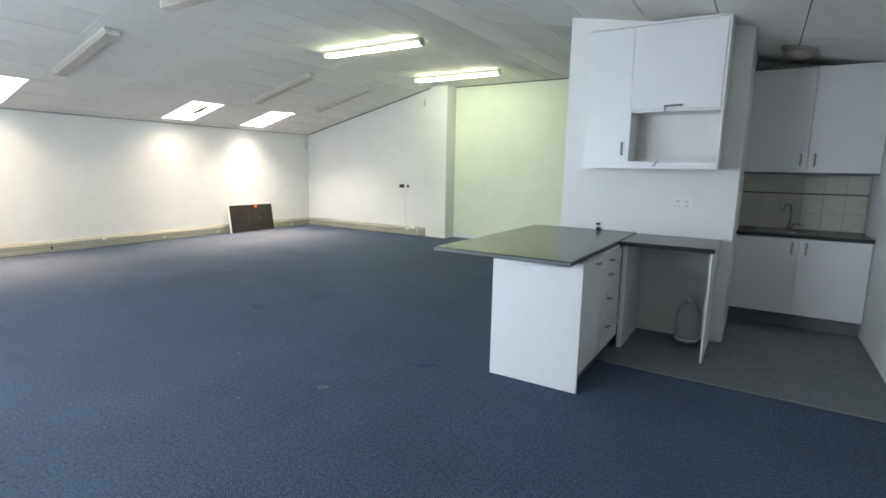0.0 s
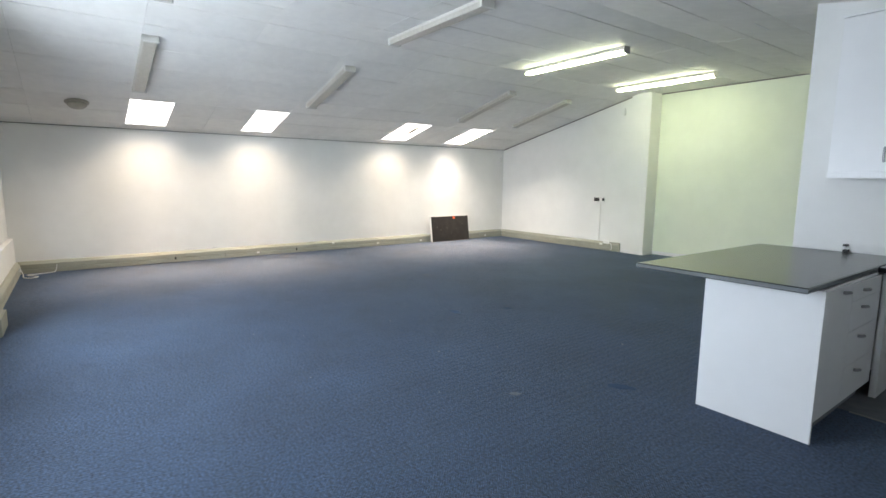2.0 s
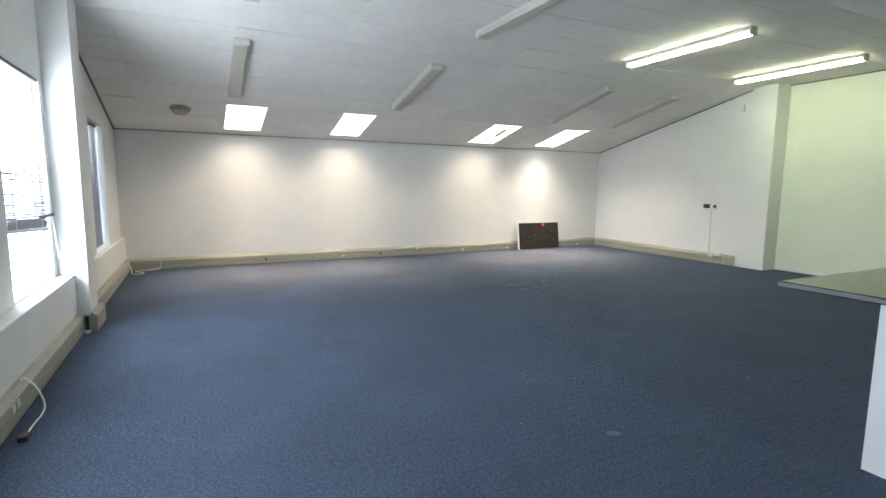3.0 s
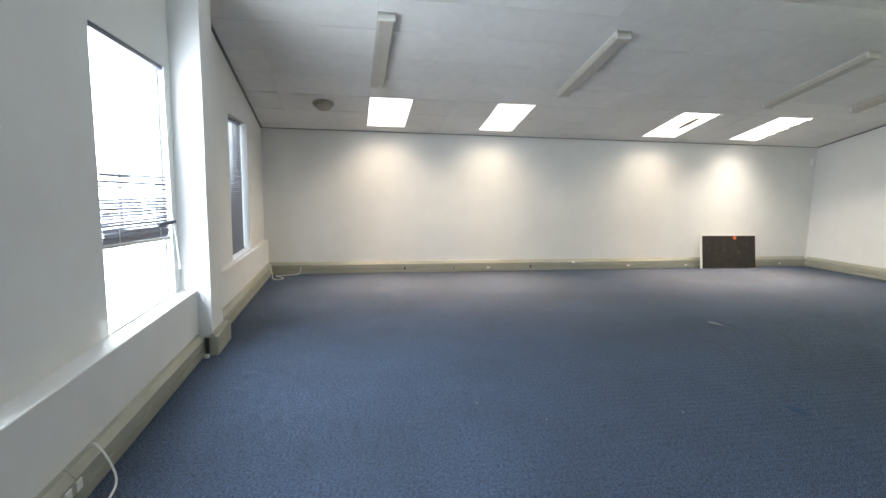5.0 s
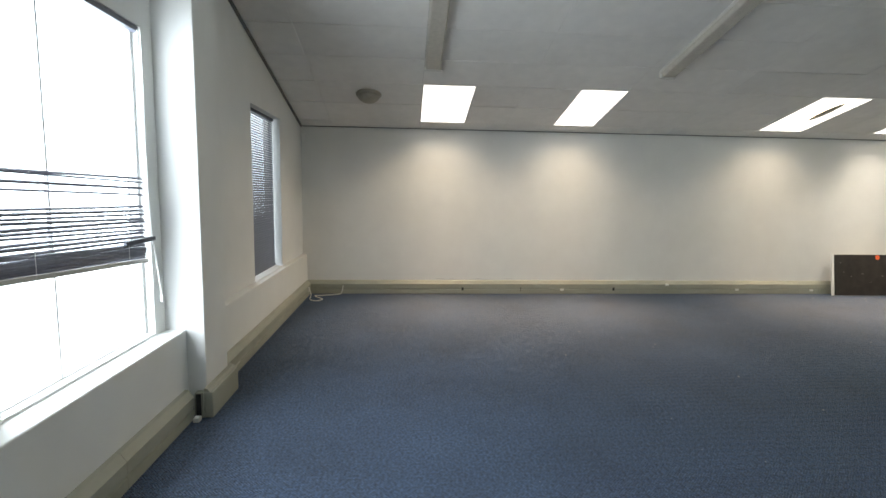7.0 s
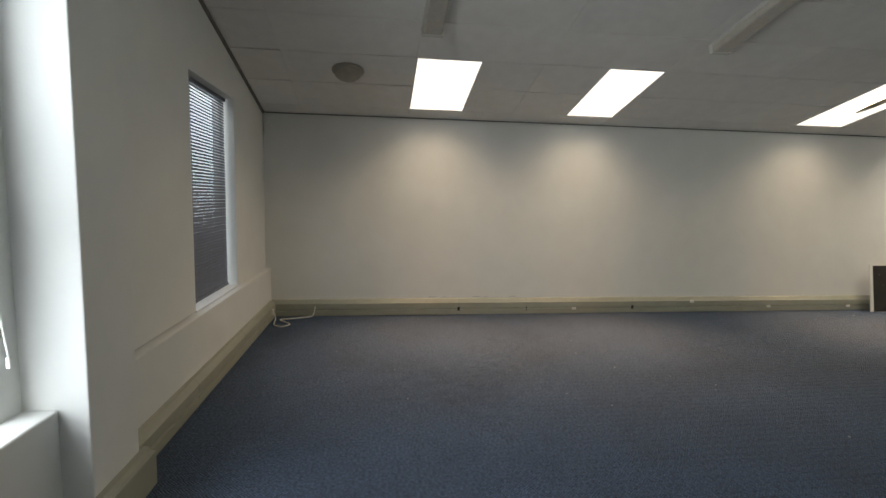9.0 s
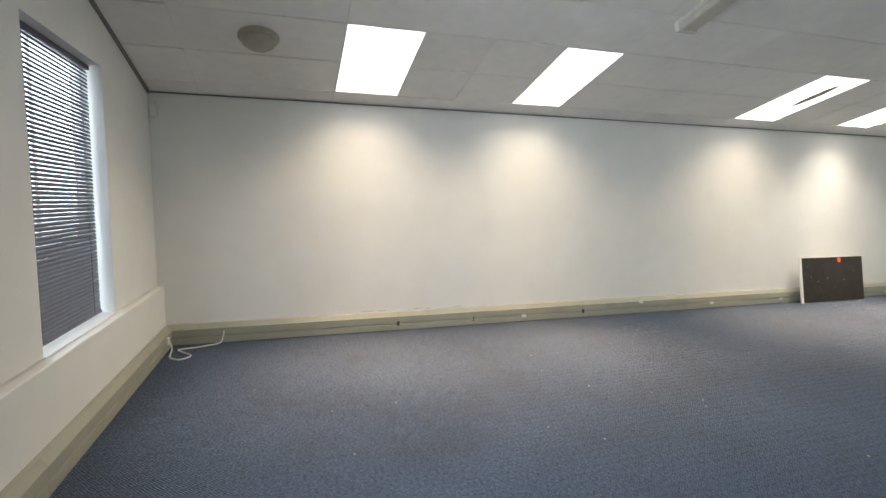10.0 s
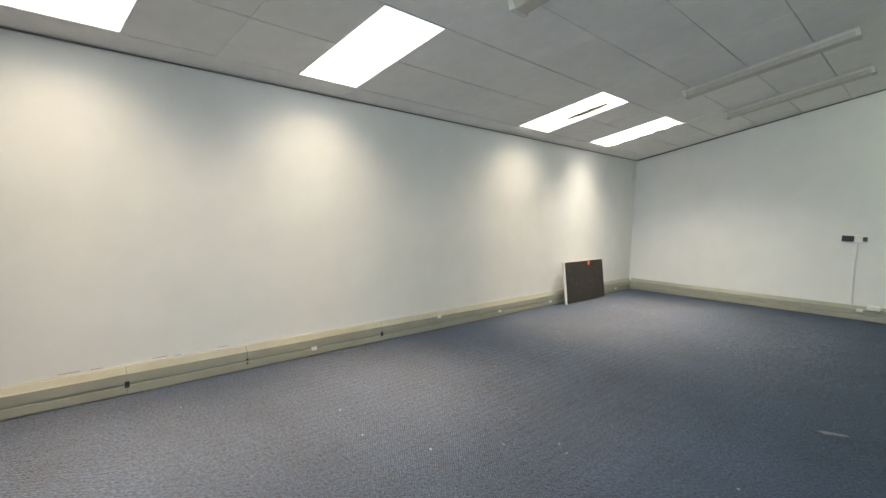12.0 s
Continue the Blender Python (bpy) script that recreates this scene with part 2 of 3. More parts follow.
# window wall: an upper part with openings, a deeper lower part with the sill
WIN = [(-6.61, -5.43, 0.575, 2.39), (-9.50, -8.41, 0.57, 2.28), (-4.10, -2.90, 0.575, 2.39)]
COL0, COL1 = -7.12, -6.735
near = sorted([w for w in WIN if w[1] > COL1], key=lambda w: w[0])
bits, x = [], COL1
for x0, x1, z0, z1 in near:
    if x0 > x:
        bits.append((x, x0, -0.88, -0.56, 0.575, 3.6))
    bits.append((x0, x1, -0.88, -0.56, z1, 3.6))
    x = x1
bits.append((x, XE, -0.88, -0.56, 0.575, 3.6))
wall("wall_south_near", boxes(*bits), M_WALL, "white painted window wall")
wall("wall_south_ledge", boxes((COL1, XE, -0.88, -0.43, 0, 0.575), bevel=0.008), M_WALL, "thicker white lower wall with a sill ledge")
f = WIN[1]
wall("wall_south_far", boxes((XW, f[0], -0.85, YS, 0.58, 3.6), (f[1], COL0, -0.85, YS, 0.58, 3.6), (f[0], f[1], -0.85, YS, f[3], 3.6)), M_WALL, "cream lit window wall beyond the pilaster")
wall("wall_south_far_ledge", boxes((XW, COL0, -0.85, -0.43, 0, 0.57), bevel=0.008), M_WALL, "thicker lower wall below the blind-covered window")
wall("pilaster_south", boxes((COL0, COL1, -0.85, -0.318, 0, 3.6), bevel=0.006), M_WALL, "white painted pilaster between the windows")
wall("wall_south_outer", boxes((XW, XE, -1.0, -0.95, -0.15, 0.4)), M_WALL, "plain outer wall foot")


# ---- ceiling: lay-in panels with open joints, over a dark void ----
SKY = [(1.15, 1.765), (2.99, 3.57), (5.98, 6.64), (7.73, 8.37)]
SKY_X0, SKY_X1 = -10.445, -9.33


def build_ceiling():
    rng = random.Random(4)
    xs = [XW, SKY_X0]
    while xs[-1] < X_FLAT - 0.6:
        xs.append(xs[-1] + 0.5575)
    xs += [X_FLAT]
    while xs[-1] < X_RIDGE - 0.9:
        xs.append(xs[-1] + 0.6)
    xs += [X_RIDGE]
    while xs[-1] < XE - 0.9:
        xs.append(xs[-1] + 0.6)
    xs.append(XE)
    ys = [-0.8, -0.05] + [1.15 + 1.2 * k for k in range(8)] + [YG + 0.2]
    bm = bmesh.new()
    for i, (x0, x1) in enumerate(zip(xs, xs[1:])):
        for y0, y1 in zip(ys, ys[1:]):
            spans = [(y0, y1)]
            if x0 > SKY_X0 - 0.01 and x1 < SKY_X1 + 0.02:
                for s0, s1 in SKY:
                    out = []
                    for a, b in spans:
                        if s1 <= a or s0 >= b:
                            out.append((a, b))
                        else:
                            if s0 - a > 0.02:
                                out.append((a, s0))
                            if b - s1 > 0.02:
                                out.append((s1, b))
                    spans = out
            for a, b in spans:
                gx, gy = 0.0048, 0.0013
                dz = [rng.uniform(-0.003, 0.003) for _ in range(4)]
                sag = rng.uniform(0, 0.002)
                corners = [(x0 + gx, a + gy), (x1 - gx, a + gy), (x1 - gx, b - gy), (x0 + gx, b - gy)]
                lo = [bm.verts.new((cx, cy, ceil_z(cx) + d - sag)) for (cx, cy), d in zip(corners, dz)]
                hi = [bm.verts.new((cx, cy, ceil_z(cx) + 0.016)) for cx, cy in corners]
                bm.faces.new(lo), bm.faces.new(hi[::-1])
                for k in range(4):
                    bm.faces.new((lo[k], hi[k], hi[(k + 1) % 4], lo[(k + 1) % 4]))
    tagged(part("ceiling", bm, M_CEIL), "off-white lay-in ceiling panels with slightly uneven joints", "ceiling", kind="structure")
    prof = [(q, ceil_z(q) + 0.02) for q in (XW - 0.2, XW, X_FLAT, X_RIDGE, XE, XE + 0.2)]
    prof[0] = (XW - 0.2, prof[1][1])
    top = [(q, z + 0.12) for q, z in prof][::-1]
    tagged(part("roof_slab", prism(prof + top, "y", -1.0, YG + 0.3), M_VOID), "dark void above the ceiling panels", "roof", kind="structure")


build_ceiling()
# dark shadow-gap trims where walls meet the ceiling
tagged(part("trim_west", prism([(XW, ceil_z(XW) - 0.010), (XW + 0.016, ceil_z(XW) - 0.010), (XW + 0.016, ceil_z(XW) - 0.002), (XW, ceil_z(XW) - 0.004)], "y", YS + 0.02, YN), M_GAP), "thin dark angle trim along the ceiling edge", "trim", kind="structure")
tagged(part("trim_south", prism([(XW + 0.03, ceil_z(XW + 0.03) - 0.004), (COL0, ceil_z(COL0) - 0.004), (COL0, ceil_z(COL0) - 0.03), (XW + 0.03, ceil_z(XW + 0.03) - 0.03)], "y", YS, YS + 0.02), M_GAP), "thin dark angle trim along the sloping ceiling edge", "trim", kind="structure")
tagged(part("trim_north", prism([(XW + 0.03, ceil_z(XW + 0.03) - 0.004), (PIL0, ceil_z(PIL0) - 0.004), (PIL0, ceil_z(PIL0) - 0.022), (XW + 0.03, ceil_z(XW + 0.03) - 0.022)], "y", YN - 0.015, YN), M_GAP), "thin dark angle trim along the sloping ceiling edge", "trim", kind="structure")
tagged(part("trim_green", boxes((PIL1, -0.735, YG - 0.015, YG, ceil_z(-5) - 0.022, ceil_z(-5) - 0.004)), M_GAP), "thin dark angle trim above the green wall", "trim", kind="structure")

# white strips stand in for light leaking between slipped ceiling panels
for x, y, w, h in ((-3.55, 6.95, 0.20, 0.012), (-2.95, 6.2, 0.012, 0.35)):
    tagged(part("light_slit_strip", boxes((x, x + w, y, y + h, ceil_z(x + w) - 0.006, ceil_z(x + w) - 0.002)), M_WHITE), "white strip imitating light that leaks through a ceiling gap", "trim", kind="structure")

# ---- skylights ----
tilt = -math.degrees(math.atan(SLOPE))
for k, (y0, y1) in enumerate(SKY):
    xm, ym = (SKY_X0 + SKY_X1) / 2, (y0 + y1) / 2
    L = (SKY_X1 - SKY_X0) * math.hypot(1, SLOPE)
    base = pose(xm, ym, ceil_z(xm), 0, tilt, 0)
    th = empty(f"window_skylight_{k + 1}", "bright translucent skylight panel set in the sloping ceiling", "skylight", base, "skylights", "structure")
    part("pane", boxes((-L / 2 + 0.012, L / 2 - 0.012, -(y1 - y0) / 2 + 0.012, (y1 - y0) / 2 - 0.012, 0.004, 0.014)), M_PANE, th)
    h, w = L / 2, (y1 - y0) / 2
    part("frame", boxes((-h, h, -w, -w + 0.012, -0.002, 0.016), (-h, h, w - 0.012, w, -0.002, 0.016), (-h, -h + 0.012, -w + 0.012, w - 0.012, -0.002, 0.016), (h - 0.012, h, -w + 0.012, w - 0.012, -0.002, 0.016)), M_WHITE, th)
    if k == 2:
        bm = lathe([(0.02, -0.004), (0.10, -0.002), (0.11, 0.003)], 20)
        bmesh.ops.scale(bm, vec=(2.6, 0.55, 1), verts=bm.verts)
        bmesh.ops.translate(bm, vec=(0.16, 0.06, -0.016), verts=bm.verts)
        part("debris_patch", bm, M_VENT, th, "dull leaf litter lying behind the panel")
    if k == 3:
        edge = [(-h + 0.02 + (2 * h - 0.04) * q / 22, w - 0.10 - 0.03 * math.sin(q * 1.3) - 0.02 * math.sin(q * 2.9 + 1)) for q in range(23)]
        part("torn_flap", prism(edge + [(h - 0.02, w - 0.002), (-h + 0.02, w - 0.002)], "z", -0.020, -0.014), M_CEIL, th, "torn wavy flap hanging over the panel edge")
    area_lamp("skylight_daylight", base @ pose(0, 0, -0.006), L - 0.04, y1 - y0 - 0.04, SKYLIGHT_W * (1.9 if k == 3 else 1), (1.0, 0.92, 0.80) if k == 3 else SKYLIGHT_WARM, 128 if k == 3 else 140)
    area_lamp("skylight_beam", base @ pose(0, 0, -0.008, 0, -5, 0), L - 0.04, y1 - y0 - 0.04, BEAM_W * (1.2 if k == 3 else 1), (1.0, 0.67, 0.42), 72)


# ---- windows ----
def window(n, x0, x1, z0, z1, y, watts, label):
    th = empty(f"window_{n}", label, "window", pose((x0 + x1) / 2, y, z0), "", "structure")
    w, h = (x1 - x0) / 2, z1 - z0
    t = 0.02
    part("window_frame", boxes((-w, -w + t, -0.025, 0.025, 0, h), (w - t, w, -0.025, 0.025, 0, h), (-w + t, w - t, -0.025, 0.025, 0, t), (-w + t, w - t, -0.025, 0.025, h - t, h), bevel=0.004), M_FRAME, th)
    part("mullion", boxes((w * 0.28 - 0.006, w * 0.28 + 0.006, 0.006, 0.02, t, h - t)), M_FRAME, th)
    for name, a, b in (("pane", -w + t, w - t),):
        g = part(name, boxes((a, b, -0.003, 0.003, t, h - t)), M_GLASS, th)
        g.visible_shadow = False
    area_lamp("window_daylight", pose((x0 + x1) / 2, y - 0.04, (z0 + z1) / 2, 90, 0, 180) @ pose(0, 0, 0, 180, 0, 0), x1 - x0 - 0.02, h - 0.02, watts, SKY_BLUE)
    return th


for n, (x0, x1, z0, z1) in enumerate(WIN):
    window(n + 1, x0, x1, z0, z1, -0.635 if n != 1 else -0.64, WINDOW_W[n], "tall daylit window in a white frame")
for n, (x0, x1, z0, z1) in enumerate(WIN):
    if n != 1:
        tagged(part("sill", boxes((x0, x1, -0.88, -0.561, 0.576, 0.588), bevel=0.003), M_WHITE), "white painted window sill", "sill", kind="structure")
    else:
        tagged(part("sill", boxes((x0, x1, -0.85, -0.48, 0.571, 0.583), bevel=0.003), M_WHITE), "white painted window sill", "sill", kind="structure")


def slat_mesh(width, depth=0.025):
    n, pts = 4, []
    for k in range(n + 1):
        u = k / n - 0.5
        pts.append((u * depth, 0.004 * (1 - 4 * u * u)))
    ring = pts + [(p, q - 0.0012) for p, q in pts[::-1]]
    bm = prism(ring, "x", -width / 2, width / 2)
    me = bpy.data.meshes.new("slat")
    bmesh.ops.recalc_face_normals(bm, faces=bm.faces)
    bm.to_mesh(me)
    bm.free()
    me.materials.append(M_SLAT)
    return me


def blind_closed():
    x0, x1, z0, z1 = WIN[1]
    w = x1 - x0 - 0.05
    th = empty("venetian_blind", "dark venetian blind lowered over the window, slats half closed", "blind", pose((x0 + x1) / 2, -0.575, z0))
    h = z1 - z0
    part("headrail", boxes((-w / 2, w / 2, -0.02, 0.02, h - 0.035, h - 0.005), bevel=0.003), M_SLAT, th)
    me = slat_mesh(w)
    n = 66
    for k in range(n):
        z = 0.05 + (h - 0.10) * k / (n - 1)
        s = new("slat", me)
        s.parent = th
        a = -61 + 1.2 * math.sin(k * 1.7)
        s.matrix_basis = pose(0, 0, z, a, 0.12 * math.sin(k * 2.3), 0)
    part("bottom_rail", boxes((-w / 2, w / 2, -0.013, 0.013, 0.022, 0.04), bevel=0.003), M_SLAT, th)
    for q in (-w * 0.36, w * 0.36):
        part("ladder_cord", tube([(q, 0.016, 0.04), (q, 0.016, h * 0.5), (q, 0.016, h - 0.03)], 0.0015, 5), M_SLAT, th)
    part("wand", tube([(w * 0.45, 0.025, h - 0.04), (w * 0.455, 0.03, h * 0.4)], 0.004, 6), M_WPLAST, th)


def blind_raised():
    x0, x1, z0, z1 = WIN[0]
    w = x1 - x0 - 0.04
    th = empty("venetian_blind", "broken venetian blind hanging crooked halfway down a bright window", "blind", pose((x0 + x1) / 2, -0.582, z0))
    h = z1 - z0
    part("headrail", boxes((-w / 2, w / 2, -0.02, 0.02, h - 0.035, h - 0.003), bevel=0.003), M_SLAT, th)
    me = slat_mesh(w * 0.97)
    rng = random.Random(9)
    zs = [0.96, 0.945, 0.91, 0.875]
    z = 0.80
    while z > 0.60:
        zs.append(z)
        z -= 0.021
    zs += [0.592 - 0.009 * k for k in range(9)]
    for k, z in enumerate(zs):
        s = new("slat", me)
        s.parent = th
        s.matrix_basis = pose(rng.uniform(-0.008, 0.008), rng.uniform(-0.004, 0.004), z, -30 + rng.uniform(-8, 8), -1.0 - 2.0 * k / len(zs) + rng.uniform(-0.5, 0.5), 0)
    part("bottom_rail", boxes((-w / 2, w / 2, -0.014, 0.014, -0.012, 0.012), bevel=0.004), M_LAMP, th).matrix_basis = pose(0, 0, 0.50, 0, -3.2, 0)
    part("broken_slat", boxes((-0.11, 0.11, -0.012, 0.012, -0.012, 0.014), bevel=0.003), M_SLAT, th, "snapped slat bundle sticking out").matrix_basis = pose(-w / 2 + 0.12, 0.03, 0.595, 0, 4, -14)
    for q in (-w * 0.32, w * 0.30):
        part("ladder_cord", tube([(q, 0.014, 0.5), (q, 0.014, 0.9), (q + 0.004, 0.014, h - 0.03)], 0.0012, 5), M_WPLAST, th)
    part("pull_cord", tube([(-w / 2 + 0.03, 0.03, h - 0.03), (-w / 2 + 0.0, 0.035, 0.75), (-w / 2 - 0.01, 0.05, 0.5), (-w / 2 - 0.04, 0.06, 0.25)], 0.005, 6), M_WPLAST, th)
    part("cord_toggle", boxes((-w / 2 - 0.048, -w / 2 - 0.032, 0.052, 0.068, 0.205, 0.25), bevel=0.004), M_WPLAST, th)


blind_closed()
blind_raised()


# ---- skirting trunking ----
TRUNK = [(0.0, 0.004), (0.051, 0.004), (0.054, 0.010), (0.054, 0.066), (0.042, 0.070), (0.042, 0.080), (0.054, 0.084), (0.054, 0.150), (0.048, 0.157), (0.024, 0.193), (0.0, 0.198)]


def trunking(name, axis, wall_at, sign, a, b, cuts, label):
    """A two-channel skirting duct along a wall, made of lengths with joint covers."""
    th = empty(name, label, "cable trunking", Matrix(), "", "structure")
    ends = [a] + cuts + [b]
    for p, q in zip(ends, ends[1:]):
        prof = [(wall_at + sign * d, z) for d, z in TRUNK]
        part("trunking_length", prism(prof, axis, p + 0.0015, q - 0.0015), M_TRUNK, th)
    return th


def clip(x, y, z, sx, sy, sz, material, parent, name="joint_clip"):
    return part(name, boxes((x - sx / 2, x + sx / 2, y - sy / 2, y + sy / 2, z - sz / 2, z + sz / 2), bevel=min(sx, sy, sz) * 0.2), material, parent)


tw = trunking("baseboard_west", "y", XW, 1, -0.425, YN - 0.052, [1.80, 2.66, 4.067, 5.6, 7.0, 8.6], "cream two-channel skirting trunking along the long wall")
for y in (1.80, 4.067):
    clip(XW + 0.052, y, 0.075, 0.008, 0.03, 0.045, M_BLACK, tw)
for y, z in ((3.28, 0.066), (4.89, 0.141), (6.0, 0.068), (7.2, 0.06), (9.3, 0.06)):
    clip(XW + 0.055, y, z, 0.016, 0.055, 0.03, M_WPLAST, tw, "socket_knob")
part("bowed_cover", boxes((XW + 0.05, XW + 0.056, 1.83, 4.04, 0.012, 0.070), bevel=0.001), M_TRUNK, tw, "loose trunking cover sagging from its channel").matrix_basis = pose(0, 0, -0.012, 0.15)
for y, z, d in ((1.42, 0.212, 0.12), (1.60, 0.209, 0.07), (1.98, 0.214, 0.10), (2.12, 0.208, 0.05), (2.44, 0.213, 0.09)):
    part("scratch", boxes((XW + 0.0002, XW + 0.0012, y, y + d, z, z + 0.003)), M_GAP, tw, "thin dark scrape above the trunking")
clip(XW + 0.0545, 2.66, 0.085, 0.006, 0.014, 0.018, M_BLACK, tw)
clip(XW + 0.0545, 2.66, 0.055, 0.006, 0.014, 0.018, M_BLACK, tw)
tn = trunking("baseboard_north", "x", YN, -1, XW + 0.052, PIL0 - 0.10, [-9.2, -8.0], "cream two-channel skirting trunking along the end wall")
ts = trunking("baseboard_south", "x", -0.43, 1, COL1 + 0.06, XE, [-5.9, -4.6, -3.2, -1.6], "cream two-channel skirting trunking below the window ledge")
tf = trunking("baseboard_south_far", "x", -0.43, 1, XW + 0.052, COL0 - 0.05, [-9.3, -8.1], "cream two-channel skirting trunking below the far window ledge")
tp = trunking("baseboard_pilaster", "x", -0.318, 1, COL0 - 0.045, COL1 + 0.05, [], "cream trunking boxed round the foot of the pilaster")
part("corner_box", boxes((COL1 + 0.004, COL1 + 0.055, -0.376, -0.32, 0.004, 0.172), bevel=0.004), M_TRUNK, tp)
part("corner_cover", boxes((COL0 - 0.046, COL1 + 0.056, -0.316, -0.261, 0.006, 0.176), bevel=0.006), M_TRUNK, tp, "grey-cream corner cover")
part("open_slot", boxes((COL1 + 0.056, COL1 + 0.060, -0.365, -0.335, 0.01, 0.165)), M_BLACK, tp, "dark gap in the corner box")
clip(COL1 + 0.10, -0.345, 0.018, 0.05, 0.04, 0.03, M_WPLAST, tp, "plug")
for x in (-4.62, -4.53):
    clip(x, -0.375, 0.112, 0.05, 0.012, 0.05, M_WPLAST, ts, "socket_plate")
clip(-10.45, -0.372, 0.10, 0.06, 0.02, 0.06, M_WPLAST, tf, "socket_plate")
for name, args in (("baseboard_green", (PIL1, -0.735, YG - 0.012, YG, 0, 0.075)), ("baseboard_pilaster_north", (PIL0, PIL1 + 0.012, YN - 0.032, YN - 0.02, 0, 0.075)), ("baseboard_pilaster_side", (PIL1, PIL1 + 0.012, YN - 0.02, YG - 0.012, 0, 0.075))):
    tagged(part(name, boxes(args, bevel=0.003), M_WHITE), "low white painted skirting board", "baseboard", kind="structure")


# ---- ceiling lamps ----
def batten_lamp(length, lit):
    label = "lit fluorescent batten lamp glowing greenish white" if lit else "unlit fluorescent batten lamp with a dull cream housing"
    th = empty("fluorescent_lamp", label, "ceiling lamp", Matrix(), "fluorescent batten lamps")
    h = length / 2
    if lit:
        part("housing", prism([(-0.06, 0), (-0.055, -0.045), (-0.03, -0.05), (0.03, -0.05), (0.055, -0.045), (0.06, 0)], "x", -h, h), M_LAMP, th)
        for s in (-1, 1):
            part("end_cap", boxes((s * (h - 0.012) - 0.012, s * (h - 0.012) + 0.012, -0.064, 0.064, -0.095, -0.002), bevel=0.006), M_LAMP, th)
            bm = lathe([(0.019, -h + 0.024), (0.019, h - 0.024)], 12)
            bmesh.ops.rotate(bm, cent=(0, 0, 0), matrix=Euler((0, radians(90), 0)).to_matrix(), verts=bm.verts)
            bmesh.ops.translate(bm, vec=(0, s * 0.032, -0.072), verts=bm.verts)
            part("tube", bm, M_TUBE, th, "", True)
    else:
        part("housing", prism([(-0.085, 0), (-0.085, -0.03), (0.085, -0.03), (0.085, 0)], "x", -h, h), M_LAMP, th)
        part("diffuser", prism([(-0.083, -0.031), (-0.070, -0.072), (-0.060, -0.078), (0.060, -0.078), (0.070, -0.072), (0.083, -0.031)], "x", -h + 0.04, h - 0.04), M_DIFFUSER, th, "dull prismatic plastic cover")
        for s in (-1, 1):
            part("end_cap", boxes((s * (h - 0.02) - 0.02, s * (h - 0.02) + 0.02, -0.087, 0.087, -0.082, -0.001), bevel=0.006), M_TUBE_OFF, th)
    return th


def lamp_pose(x0, x1, y):
    x = (x0 + x1) / 2
    return pose(x, y, ceil_z(x) - 0.004, 0, -math.degrees(math.atan((ceil_z(x1) - ceil_z(x0)) / (x1 - x0))), 0)


src = batten_lamp(1.58, False)
src.matrix_world = lamp_pose(-8.87, -7.31, 1.235)
for y in (3.75, 7.0, 8.56):
    copy_thing(src, lamp_pose(-8.87, -7.31, y))
src = batten_lamp(1.85, False)
src.matrix_world = lamp_pose(-6.29, -4.46, 1.24)
copy_thing(src, lamp_pose(-6.29, -4.46, 3.87))
src = batten_lamp(1.85, True)
src.matrix_world = lamp_pose(-6.45, -4.66, 6.50)
copy_thing(src, lamp_pose(-6.45, -4.66, 8.97))

det = empty("ceiling_vent", "round dull plastic vent cover on the sloping ceiling", "ceiling vent", pose(-9.62, 0.52, ceil_z(-9.62) - 0.003, 0, tilt, 0), "round ceiling vents")
part("rim", lathe([(0.15, 0), (0.15, -0.012), (0.125, -0.03), (0.12, -0.03)], 32), M_VENT, det, "", True)
part("cone", lathe([(0.128, -0.027), (0.118, -0.055), (0.085, -0.082), (0.04, -0.093)], 32), M_VENT, det, "", True)


def sensor(x, y, z, rz):
    th = empty("alarm_sensor", "small white motion sensor fixed high on the wall", "alarm sensor", pose(x, y, z, 0, 0, rz), "alarm sensors")
    part("body", boxes((0.0, 0.045, -0.03, 0.03, -0.06, 0.05), bevel=0.008), M_WPLAST, th)
    part("bracket", boxes((0.0, 0.03, -0.015, 0.015, 0.051, 0.09), bevel=0.004), M_WPLAST, th)


sensor(XW + 0.003, -0.44, 2.19, 0)
sensor(XW + 0.003, YN - 0.10, 2.06, 0)
sensor(PIL0 - 0.16, YN - 0.003, 2.98, -90)


# ---- leaning board ----
bd = empty("board", "black scuffed board with a white edge leaning against the wall", "board", pose(-10.49, 7.43, 0.004, 0, -8, 0))
part("panel", boxes((-0.022, 0.0, 0.0, 1.20, 0.0, 0.635), bevel=0.002), M_WPLAST, bd, "white edge and back")
part("face", boxes((0.001, 0.005, 0.035, 1.195, 0.004, 0.625), bevel=0.001), M_BOARD, bd, "black scuffed face")
bm = lathe([(0.036, 0), (0.036, 0.0012)], 14)
bmesh.ops.rotate(bm, cent=(0, 0, 0), matrix=Euler((0, radians(90), 0)).to_matrix(), verts=bm.verts)
bmesh.ops.translate(bm, vec=(0.0055, 0.74, 0.585), verts=bm.verts)
part("sticker", bm, M_ORANGE, bd, "round orange sticker")
for y, z, w in ((0.12, 0.50, 0.03), (0.18, 0.36, 0.025), (0.30, 0.29, 0.035), (0.48, 0.33, 0.04), (0.80, 0.30, 0.05), (1.00, 0.42, 0.03), (0.62, 0.2, 0.02)):
    part("scuff", boxes((0.0052, 0.0058, y, y + w * 0.7, z, z + 0.006)), M_SCUFF, bd)
rng = random.Random(3)
crumbs = bmesh.new()
for k in range(16):
    x, y, r = -10.4 + rng.uniform(-0.12, 0.5) ** 1, rng.uniform(6.9, 9.3), rng.uniform(0.004, 0.010)
    add_box(crumbs, x, x + r * 2, y, y + r, 0.0, r * 0.5)
